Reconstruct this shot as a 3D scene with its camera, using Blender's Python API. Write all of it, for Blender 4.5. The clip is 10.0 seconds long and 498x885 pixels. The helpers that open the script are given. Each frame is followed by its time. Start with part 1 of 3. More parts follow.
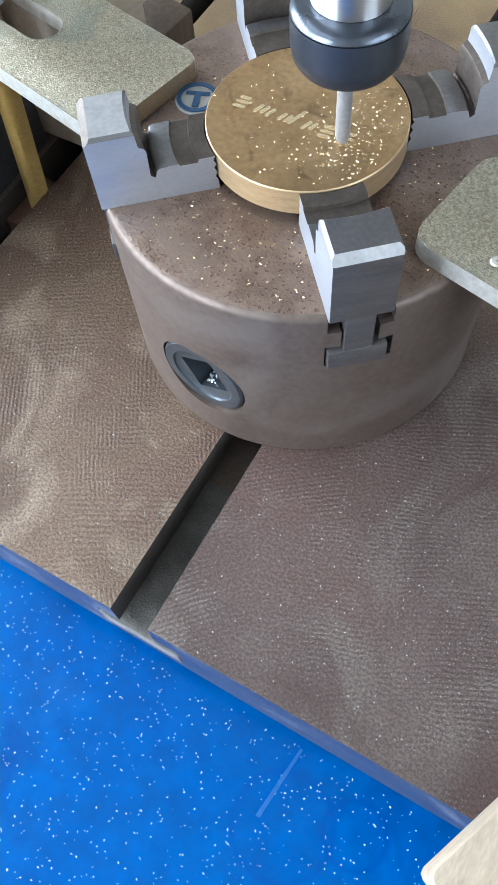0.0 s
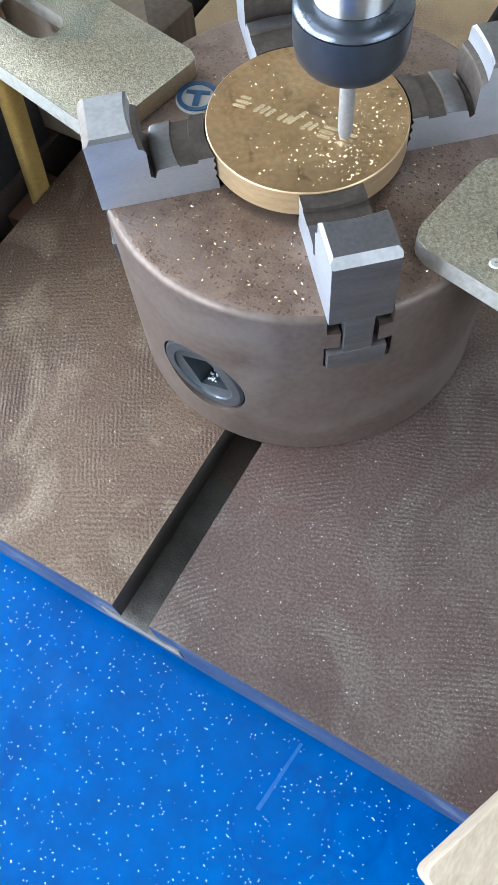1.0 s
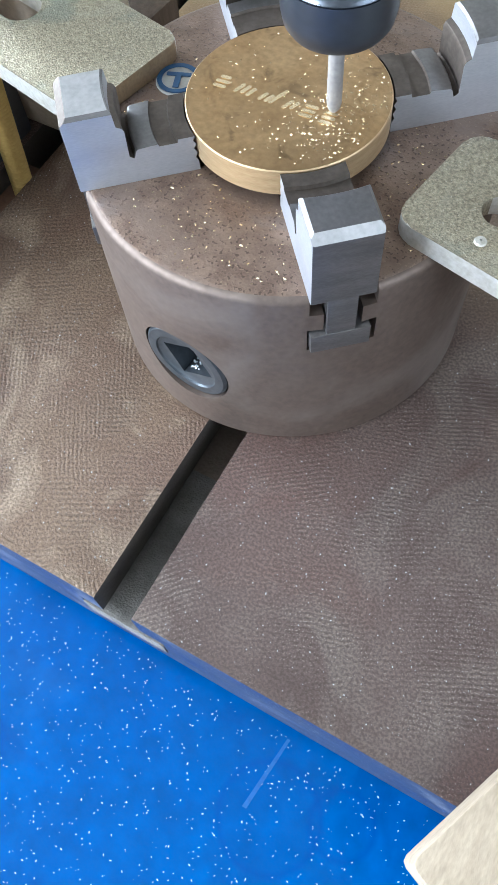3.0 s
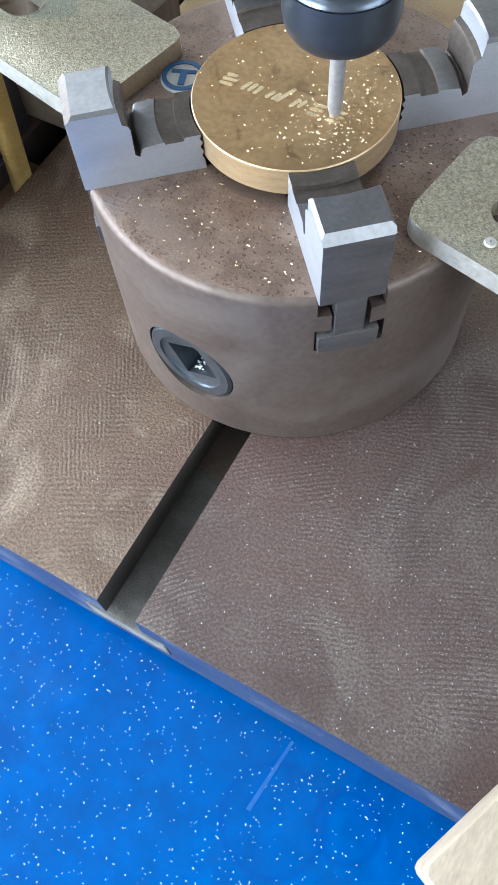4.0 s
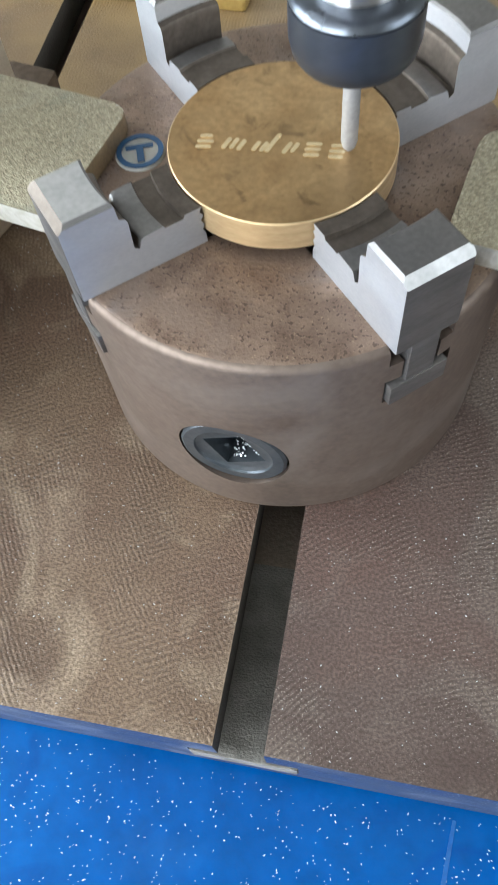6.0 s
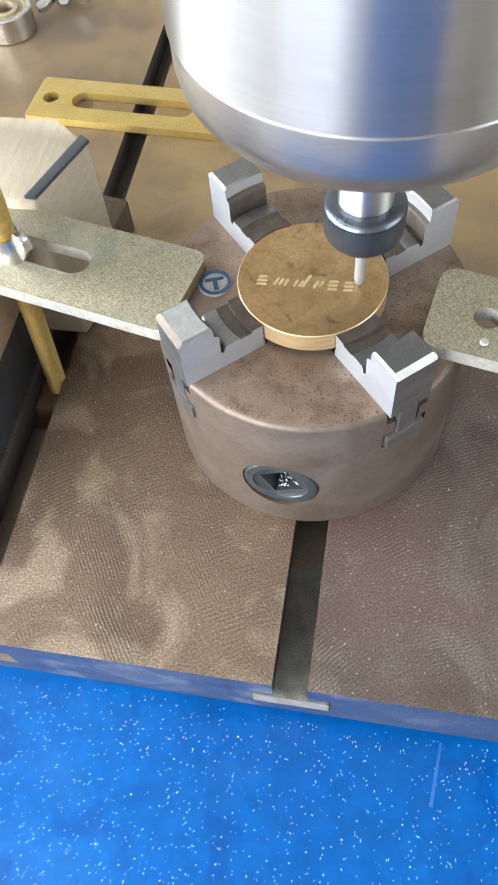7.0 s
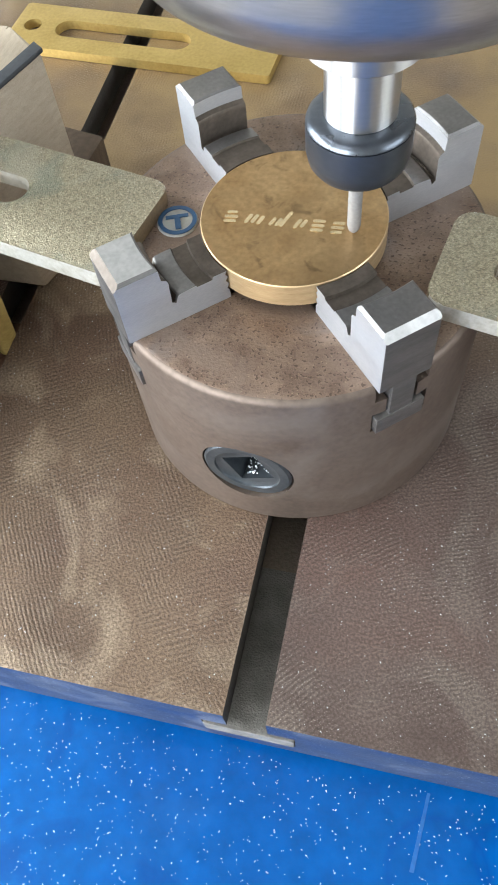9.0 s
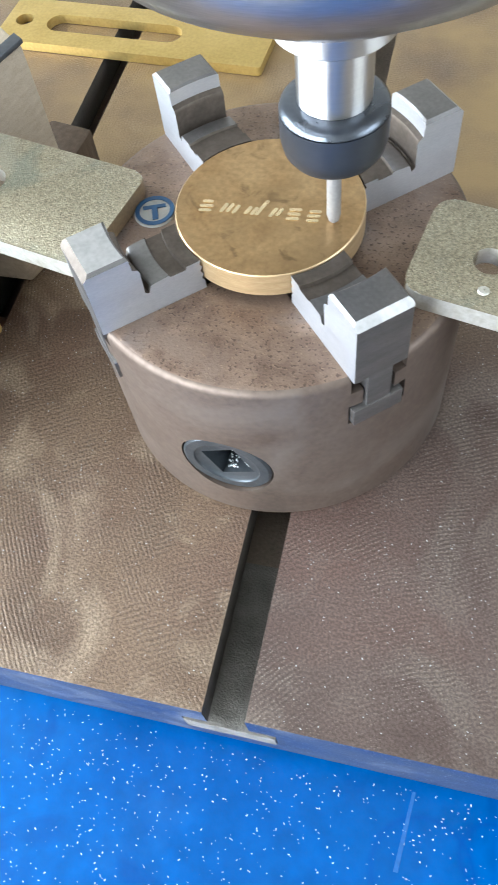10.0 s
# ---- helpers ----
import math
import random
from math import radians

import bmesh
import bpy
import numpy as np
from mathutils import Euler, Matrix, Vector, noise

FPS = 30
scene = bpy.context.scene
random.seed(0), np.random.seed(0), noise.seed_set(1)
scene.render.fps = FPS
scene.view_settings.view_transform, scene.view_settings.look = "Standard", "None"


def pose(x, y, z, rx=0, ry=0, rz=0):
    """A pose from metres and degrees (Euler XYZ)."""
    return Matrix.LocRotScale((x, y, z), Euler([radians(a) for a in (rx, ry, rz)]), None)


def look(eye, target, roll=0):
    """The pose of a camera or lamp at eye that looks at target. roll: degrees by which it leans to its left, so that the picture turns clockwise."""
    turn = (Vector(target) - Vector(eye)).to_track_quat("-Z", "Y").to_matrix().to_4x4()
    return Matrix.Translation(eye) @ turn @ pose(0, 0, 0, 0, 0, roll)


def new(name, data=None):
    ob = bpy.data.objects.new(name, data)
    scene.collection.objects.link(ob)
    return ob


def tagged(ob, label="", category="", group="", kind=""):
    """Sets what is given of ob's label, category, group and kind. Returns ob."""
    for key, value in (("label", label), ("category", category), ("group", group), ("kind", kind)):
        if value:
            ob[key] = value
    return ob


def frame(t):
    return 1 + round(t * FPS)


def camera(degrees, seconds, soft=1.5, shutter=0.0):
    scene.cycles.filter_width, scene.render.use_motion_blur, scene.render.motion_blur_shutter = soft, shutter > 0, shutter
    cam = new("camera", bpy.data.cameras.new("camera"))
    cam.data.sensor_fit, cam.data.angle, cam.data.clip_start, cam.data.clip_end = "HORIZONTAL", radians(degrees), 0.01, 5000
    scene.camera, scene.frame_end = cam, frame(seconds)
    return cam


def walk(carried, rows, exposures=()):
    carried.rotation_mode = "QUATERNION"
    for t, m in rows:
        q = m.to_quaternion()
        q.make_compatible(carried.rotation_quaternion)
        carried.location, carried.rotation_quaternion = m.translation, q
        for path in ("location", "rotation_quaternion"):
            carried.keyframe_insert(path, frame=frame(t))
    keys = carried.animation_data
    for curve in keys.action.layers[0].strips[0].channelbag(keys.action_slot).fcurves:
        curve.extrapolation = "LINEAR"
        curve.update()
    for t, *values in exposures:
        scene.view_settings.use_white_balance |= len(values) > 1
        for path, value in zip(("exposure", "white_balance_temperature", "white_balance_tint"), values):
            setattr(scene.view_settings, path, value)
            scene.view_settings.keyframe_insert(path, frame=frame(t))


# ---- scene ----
cam = camera(35.37, 10.0, soft=1.5, shutter=0.35)
# seconds, eye, then yaw, pitch and roll in degrees
ROWS = [
    (0.0, 0.0529, -0.1032, 0.1573, 35.95, -63.43, -6.93),
    (0.5, 0.0523, -0.1030, 0.1570, 35.67, -63.66, -6.60),
    (1.0, 0.0528, -0.1016, 0.1591, 36.73, -64.25, -7.61),
    (1.5, 0.0526, -0.1029, 0.1587, 35.94, -63.83, -6.96),
    (2.0, 0.0547, -0.1018, 0.1561, 37.37, -63.54, -8.29),
    (2.5, 0.0557, -0.1028, 0.1547, 36.35, -63.49, -7.55),
    (4.0, 0.0527, -0.1028, 0.1539, 34.40, -64.02, -5.77),
    (4.5, 0.0484, -0.1047, 0.1521, 33.67, -64.03, -5.00),
    (4.7, 0.0449, -0.1056, 0.1602, 34.85, -64.57, -6.89),
    (4.8, 0.0394, -0.1018, 0.1652, 35.53, -64.94, -8.47),
    (5.0, 0.0318, -0.0976, 0.1508, 36.12, -63.28, -12.05),
    (5.2, 0.0191, -0.0966, 0.1380, 31.52, -64.30, -12.39),
    (5.5, 0.0167, -0.0944, 0.1268, 26.45, -63.35, -12.77),
    (5.7, 0.0197, -0.0948, 0.1316, 20.90, -63.06, -9.95),
    (6.8, 0.0165, -0.1257, 0.1900, 15.37, -59.43, -6.64),
    (7.0, 0.0158, -0.1312, 0.2021, 15.86, -59.40, -7.62),
    (7.5, 0.0173, -0.1392, 0.2168, 16.05, -59.45, -8.37),
    (8.0, 0.0178, -0.1382, 0.2102, 15.24, -59.22, -7.78),
    (8.5, 0.0265, -0.1215, 0.1850, 16.98, -59.47, -9.23),
    (9.0, 0.0245, -0.1128, 0.1682, 19.77, -59.94, -8.25),
    (9.5, 0.0238, -0.1097, 0.1642, 22.43, -59.86, -10.19),
    (10.0, 0.0314, -0.1112, 0.1650, 21.82, -59.84, -10.19),
]
walk(cam, [(t, pose(x, y, z, 0, 0, yaw) @ pose(0, 0, 0, 90 + pitch) @ pose(0, 0, 0, 0, 0, roll))
           for t, x, y, z, yaw, pitch, roll in ROWS],
     [(0.0, 0.50, 5600, 8), (2.0, 0.48, 5600, 8), (2.5, 0.60, 5650, 8), (4.0, 0.57, 5600, 8), (4.5, 0.52, 5550, 8), (5.0, 0.44, 5900, 7), (5.5, 0.28, 6150, 7), (7.0, 0.66, 6350, 8), (7.5, 0.50, 6550, 10), (8.0, 0.38, 6600, 11), (8.5, 0.30, 6600, 10), (9.0, 0.52, 6350, 8), (9.5, 0.64, 6100, 7), (10.0, 0.76, 6050, 7)])

# ---- world and lights ----
world = bpy.data.worlds.new("sky")
scene.world = world
world.use_nodes = True
_n = world.node_tree
_sky = _n.nodes.new("ShaderNodeTexSky")
_sky.sky_type, _sky.sun_disc = "NISHITA", False
_sky.sun_elevation, _sky.sun_rotation = radians(38), radians(200)
_n.links.new(_sky.outputs[0], _n.nodes["Background"].inputs[0])
_n.nodes["Background"].inputs[1].default_value = 0.12


def window_light(name, at, target, w, h, power, colour):
    lamp = bpy.data.lights.new(name, "AREA")
    lamp.shape, lamp.size, lamp.size_y, lamp.energy, lamp.color = "RECTANGLE", w, h, power, colour
    ob = new(name, lamp)
    ob.matrix_world = look(at, target)
    return ob


DAY = (0.93, 0.97, 1.0)
window_light("window_light_west", (-1.98, -0.55, 0.60), (0, -0.55, 0.60), 2.0, 1.35, 105, DAY)
# east fill is added to brighten the right of the spindle housing
window_light("fill_light_east", (1.98, -0.45, 0.75), (0, -0.45, 0.75), 1.20, 1.15, 22, DAY)
window_light("window_light_south", (-1.15, -1.98, 0.62), (-1.15, 0, 0.62), 1.45, 1.30, 82, DAY)

# ---- materials ----


def material(name, colour, rough=0.5, metal=0.0, second=None, scale=60.0, amount=0.5, fine=900.0, bump=0.15, rough_var=0.15, coat=0.0,
             stretch=(1, 1, 1), dist=0.0004):
    m = bpy.data.materials.new(name)
    m.use_nodes = True
    nt = m.node_tree
    bsdf = nt.nodes["Principled BSDF"]
    tc = nt.nodes.new("ShaderNodeTexCoord")
    mp = nt.nodes.new("ShaderNodeMapping")
    mp.inputs["Scale"].default_value = stretch
    nt.links.new(tc.outputs["Object"], mp.inputs[0])
    big = nt.nodes.new("ShaderNodeTexNoise")
    big.inputs["Scale"].default_value, big.inputs["Detail"].default_value = scale, 6
    small = nt.nodes.new("ShaderNodeTexNoise")
    small.inputs["Scale"].default_value, small.inputs["Detail"].default_value = fine, 4
    for n in (big, small):
        nt.links.new(mp.outputs[0], n.inputs["Vector"])
    ramp = nt.nodes.new("ShaderNodeValToRGB")
    ramp.color_ramp.elements[0].position, ramp.color_ramp.elements[1].position = 0.5 - 0.28 / (0.4 + amount), 0.5 + 0.28 / (0.4 + amount)
    ramp.color_ramp.elements[0].color = (*colour, 1)
    ramp.color_ramp.elements[1].color = (*(second or [c * 0.7 for c in colour]), 1)
    nt.links.new(big.outputs[0], ramp.inputs[0])
    mix = nt.nodes.new("ShaderNodeMix")
    mix.data_type, mix.blend_type = "RGBA", "OVERLAY"
    mix.inputs[0].default_value = 0.3 * amount + 0.1
    nt.links.new(ramp.outputs[0], mix.inputs[6])
    nt.links.new(small.outputs[0], mix.inputs[7])
    nt.links.new(mix.outputs[2], bsdf.inputs["Base Color"])
    rr = nt.nodes.new("ShaderNodeMapRange")
    rr.inputs[3].default_value, rr.inputs[4].default_value = max(0.02, rough - rough_var), min(1, rough + rough_var)
    nt.links.new(big.outputs[0], rr.inputs[0])
    nt.links.new(rr.outputs[0], bsdf.inputs["Roughness"])
    bsdf.inputs["Metallic"].default_value = metal
    bsdf.inputs["Coat Weight"].default_value = coat
    bm_ = nt.nodes.new("ShaderNodeBump")
    bm_.inputs["Strength"].default_value, bm_.inputs["Distance"].default_value = bump, dist
    nt.links.new(small.outputs[0], bm_.inputs["Height"])
    nt.links.new(bm_.outputs[0], bsdf.inputs["Normal"])
    return m


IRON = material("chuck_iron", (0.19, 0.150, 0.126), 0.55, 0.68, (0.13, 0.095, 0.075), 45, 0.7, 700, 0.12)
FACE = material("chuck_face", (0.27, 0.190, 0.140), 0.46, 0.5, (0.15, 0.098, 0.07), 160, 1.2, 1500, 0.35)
LIT_STEEL = material("lit_steel", (0.58, 0.58, 0.58), 0.5, 0.8, (0.40, 0.40, 0.40), 200, 0.4, 1200, 0.05)
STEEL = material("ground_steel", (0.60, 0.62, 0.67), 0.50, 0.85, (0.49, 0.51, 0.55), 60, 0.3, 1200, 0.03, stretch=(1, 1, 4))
DIM_STEEL = material("dim_steel", (0.27, 0.262, 0.26), 0.42, 0.85, (0.16, 0.155, 0.155), 90, 0.6, 1200, 0.06, stretch=(1, 1, 4))
BLACK_STEEL = material("black_steel", (0.062, 0.076, 0.105), 0.34, 0.6, (0.05, 0.055, 0.065), 120, 0.4, 900, 0.06)
PINION = material("pinion_steel", (0.105, 0.118, 0.135), 0.4, 0.7, (0.065, 0.078, 0.09), 150, 0.5, 900, 0.1)
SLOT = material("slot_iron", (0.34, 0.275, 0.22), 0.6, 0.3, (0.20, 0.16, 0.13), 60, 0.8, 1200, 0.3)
ZINC_EDGE = material("cut_zinc", (0.72, 0.71, 0.66), 0.4, 0.6, (0.55, 0.53, 0.46), 400, 0.9, 1500, 0.4)
SCUFF = material("scuffed_paint", (0.018, 0.13, 0.40), 0.4, 0.0, (0.004, 0.10, 0.37), 300, 0.8, 900, 0.1)
SHADED_WALL_IRON = material("shaded_slot_wall", (0.10, 0.088, 0.075), 0.6, 0.3, (0.06, 0.052, 0.045), 60, 0.8, 1200, 0.3)
GRIME_AND_SHADE = material("grimy_shaded_steel", (0.15, 0.125, 0.105), 0.5, 0.7, (0.085, 0.07, 0.058), 250, 0.8, 1200, 0.1)
DUST = material("metal_dust", (0.27, 0.26, 0.24), 0.75, 0.2, (0.17, 0.16, 0.145), 200, 0.8, 2000, 0.5)
ZINC = material("zinc_plate", (0.47, 0.42, 0.30), 0.42, 0.7, (0.25, 0.22, 0.155), 2000, 1.3, 3200, 0.7)
ZINC_END = material("unlit_zinc_end", (0.34, 0.26, 0.165), 0.45, 0.5, (0.24, 0.18, 0.11), 120, 0.7, 1500, 0.1)
YELLOW = material("yellow_zinc", (0.62, 0.46, 0.17), 0.4, 0.7, (0.48, 0.34, 0.11), 80, 0.5, 900, 0.12)
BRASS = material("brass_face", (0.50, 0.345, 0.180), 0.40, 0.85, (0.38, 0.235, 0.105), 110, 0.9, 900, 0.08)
LIT_BRASS_SIDE = material("lit_brass_side", (0.74, 0.56, 0.33), 0.42, 0.75, (0.60, 0.43, 0.24), 160, 0.6, 900, 0.08, stretch=(1, 1, 6))
CUT = material("cut_brass", (0.95, 0.80, 0.52), 0.22, 1.0, (0.85, 0.66, 0.38), 900, 0.5, 3000, 0.3)
CHIP = material("bright_chip", (0.86, 0.90, 0.94), 0.3, 0.5, (0.75, 0.80, 0.84), 900, 0.4, 3000, 0.2)
CHROME = material("turned_steel", (0.72, 0.72, 0.73), 0.33, 1.0, (0.64, 0.64, 0.66), 30, 0.3, 400, 0.02, 0.03, stretch=(0.4, 0.4, 40))
_nt = CHROME.node_tree
_tangent = _nt.nodes.new("ShaderNodeTangent")
_tangent.direction_type, _tangent.axis = "RADIAL", "Z"
_nt.links.new(_tangent.outputs[0], _nt.nodes["Principled BSDF"].inputs["Tangent"])
_nt.nodes["Principled BSDF"].inputs["Anisotropic"].default_value = 0.93
_nt.nodes["Principled BSDF"].inputs["Anisotropic Rotation"].default_value = 0.25
COLLAR = material("collar_steel", (0.50, 0.49, 0.50), 0.30, 0.95, (0.42, 0.41, 0.42), 40, 0.4, 500, 0.03, 0.05, stretch=(1, 1, 12))
CUTTER_GREY = material("spinning_carbide", (0.40, 0.40, 0.41), 0.5, 0.5, (0.32, 0.32, 0.33), 300, 0.4, 1500, 0.05)
NUT_CHAMFER = material("polished_black_steel", (0.16, 0.18, 0.21), 0.28, 0.85, (0.11, 0.125, 0.15), 120, 0.4, 900, 0.04)
BLUE = material("blue_paint", (0.0005, 0.080, 0.32), 0.20, 0.0, (0.001, 0.108, 0.39), 22, 0.9, 200, 0.03, 0.14)
EDGE = material("edge_iron", (0.020, 0.042, 0.115), 0.5, 0.1, (0.045, 0.062, 0.11), 90, 1.1, 900, 0.25, stretch=(1, 2, 2))
WOOD = material("raw_wood", (0.55, 0.44, 0.32), 0.7, 0.0, (0.40, 0.29, 0.19), 60, 0.7, 600, 0.3, stretch=(1, 9, 9))
SAWN_WOOD = material("sawn_wood", (0.44, 0.36, 0.26), 0.7, 0.0, (0.33, 0.26, 0.18), 90, 0.7, 700, 0.15, stretch=(4, 1, 4))
SHADED_WOOD = material("shaded_wood", (0.10, 0.066, 0.04), 0.7, 0.0, (0.06, 0.038, 0.022), 60, 0.8, 600, 0.3, stretch=(9, 9, 1))
PALE_WOOD = material("pale_wood", (0.58, 0.50, 0.39), 0.7, 0.0, (0.47, 0.39, 0.29), 90, 0.7, 700, 0.3, stretch=(9, 1, 9))
DARK_METAL = material("dark_metal", (0.09, 0.10, 0.115), 0.5, 0.4, (0.06, 0.065, 0.075), 70, 0.6, 700, 0.15)
BEARING_STEEL = material("bearing_steel", (0.7, 0.7, 0.71), 0.2, 1.0, (0.55, 0.55, 0.56), 80, 0.3, 600, 0.03)
DIRTY_SEAL = material("dusty_seal", (0.42, 0.34, 0.22), 0.8, 0.1, (0.27, 0.21, 0.13), 300, 0.8, 1500, 0.3)
BADGE_BLUE = material("badge_blue", (0.022, 0.075, 0.17), 0.35, 0.1, (0.02, 0.07, 0.16), 300, 0.5, 900, 0.05)
BADGE_WHITE = material("badge_white", (0.38, 0.38, 0.36), 0.45, 0.0, (0.24, 0.24, 0.22), 300, 0.5, 900, 0.05)
RUST = material("rusty_steel", (0.16, 0.085, 0.05), 0.7, 0.2, (0.09, 0.05, 0.035), 200, 0.8, 1200, 0.3)
PLASTER = material("plaster", (0.40, 0.385, 0.355), 0.9, 0.0, (0.35, 0.335, 0.305), 3, 0.5, 80, 0.2)
CEILING = material("ceiling_paint", (0.50, 0.49, 0.46), 0.9, 0.0, (0.46, 0.45, 0.42), 3, 0.4, 80, 0.1)
WINDOW_PAINT = material("window_paint", (0.62, 0.61, 0.58), 0.5, 0.0, (0.55, 0.54, 0.50), 5, 0.4, 90, 0.1)
CONCRETE = material("concrete", (0.38, 0.37, 0.355), 0.8, 0.0, (0.31, 0.30, 0.29), 6, 0.6, 120, 0.3)


def tint(m, colour, scale, low, high, share, detail=5, distortion=0.8):
    """Clouds of a second tint over the base colour of m."""
    nt = m.node_tree
    bsdf = nt.nodes["Principled BSDF"]
    n = nt.nodes.new("ShaderNodeTexNoise")
    n.inputs["Scale"].default_value, n.inputs["Detail"].default_value, n.inputs["Distortion"].default_value = scale, detail, distortion
    nt.links.new(nt.nodes["Texture Coordinate"].outputs["Object"], n.inputs["Vector"])
    mr = nt.nodes.new("ShaderNodeMapRange")
    mr.inputs[1].default_value, mr.inputs[2].default_value, mr.inputs[4].default_value = low, high, share
    nt.links.new(n.outputs[0], mr.inputs[0])
    mix = nt.nodes.new("ShaderNodeMix")
    mix.data_type = "RGBA"
    nt.links.new(mr.outputs[0], mix.inputs[0])
    nt.links.new(bsdf.inputs["Base Color"].links[0].from_socket, mix.inputs[6])
    mix.inputs[7].default_value = (*colour, 1)
    nt.links.new(mix.outputs[2], bsdf.inputs["Base Color"])


tint(ZINC, (0.42, 0.40, 0.32), 45, 0.5, 0.66, 0.6)
tint(ZINC, (0.20, 0.24, 0.20), 60, 0.58, 0.68, 0.5)
tint(ZINC, (0.80, 0.76, 0.62), 2600, 0.60, 0.72, 0.6)
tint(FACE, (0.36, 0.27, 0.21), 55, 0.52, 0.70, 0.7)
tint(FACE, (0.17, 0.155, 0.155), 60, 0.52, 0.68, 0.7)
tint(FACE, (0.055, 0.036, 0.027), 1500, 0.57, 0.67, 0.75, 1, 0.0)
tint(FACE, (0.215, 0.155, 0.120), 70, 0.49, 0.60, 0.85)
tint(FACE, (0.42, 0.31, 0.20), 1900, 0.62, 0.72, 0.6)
tint(IRON, (0.25, 0.212, 0.188), 38, 0.5, 0.72, 0.6)
tint(EDGE, (0.20, 0.22, 0.27), 60, 0.56, 0.72, 0.55)
tint(EDGE, (0.40, 0.42, 0.46), 1500, 0.62, 0.72, 0.6)
tint(BRASS, (0.30, 0.20, 0.10), 60, 0.52, 0.68, 0.55)
tint(BRASS, (0.17, 0.11, 0.055), 190, 0.58, 0.70, 0.7)


def noise_of(nt, vec, scale, detail=4, distortion=0.0):
    n = nt.nodes.new("ShaderNodeTexNoise")
    n.inputs["Scale"].default_value, n.inputs["Detail"].default_value, n.inputs["Distortion"].default_value = scale, detail, distortion
    nt.links.new(vec, n.inputs["Vector"])
    return n.outputs[0]


def remap(nt, value, a, b, c=0.0, d=1.0):
    n = nt.nodes.new("ShaderNodeMapRange")
    for k, v in ((1, a), (2, b), (3, c), (4, d)):
        n.inputs[k].default_value = v
    nt.links.new(value, n.inputs[0])
    return n.outputs[0]


def sums(nt, how, a, b):
    n = nt.nodes.new("ShaderNodeMath")
    n.operation = how
    for k, v in enumerate((a, b)):
        if isinstance(v, (int, float)):
            n.inputs[k].default_value = v
        else:
            nt.links.new(v, n.inputs[k])
    return n.outputs[0]


def blend(nt, share, a, b):
    n = nt.nodes.new("ShaderNodeMix")
    n.data_type = "RGBA"
    nt.links.new(share, n.inputs[0])
    for k, v in ((6, a), (7, b)):
        if isinstance(v, tuple):
            n.inputs[k].default_value = (*v, 1)
        else:
            nt.links.new(v, n.inputs[k])
    return n.outputs[2]


def grooves(nt, vec, centre, pitch, wobble):
    """Arcs left by a wide cutter that turned round centre: 0 in the groove, 1 on the crest."""
    d = nt.nodes.new("ShaderNodeVectorMath")
    d.operation = "DISTANCE"
    nt.links.new(vec, d.inputs[0])
    d.inputs[1].default_value = (*centre, 0)
    shift = remap(nt, noise_of(nt, vec, 160, 3), 0, 1, -wobble, wobble)
    turn = sums(nt, "MULTIPLY", sums(nt, "ADD", d.outputs["Value"], shift), 2 * math.pi / pitch)
    return remap(nt, sums(nt, "SINE", turn, 0), -1, 1)


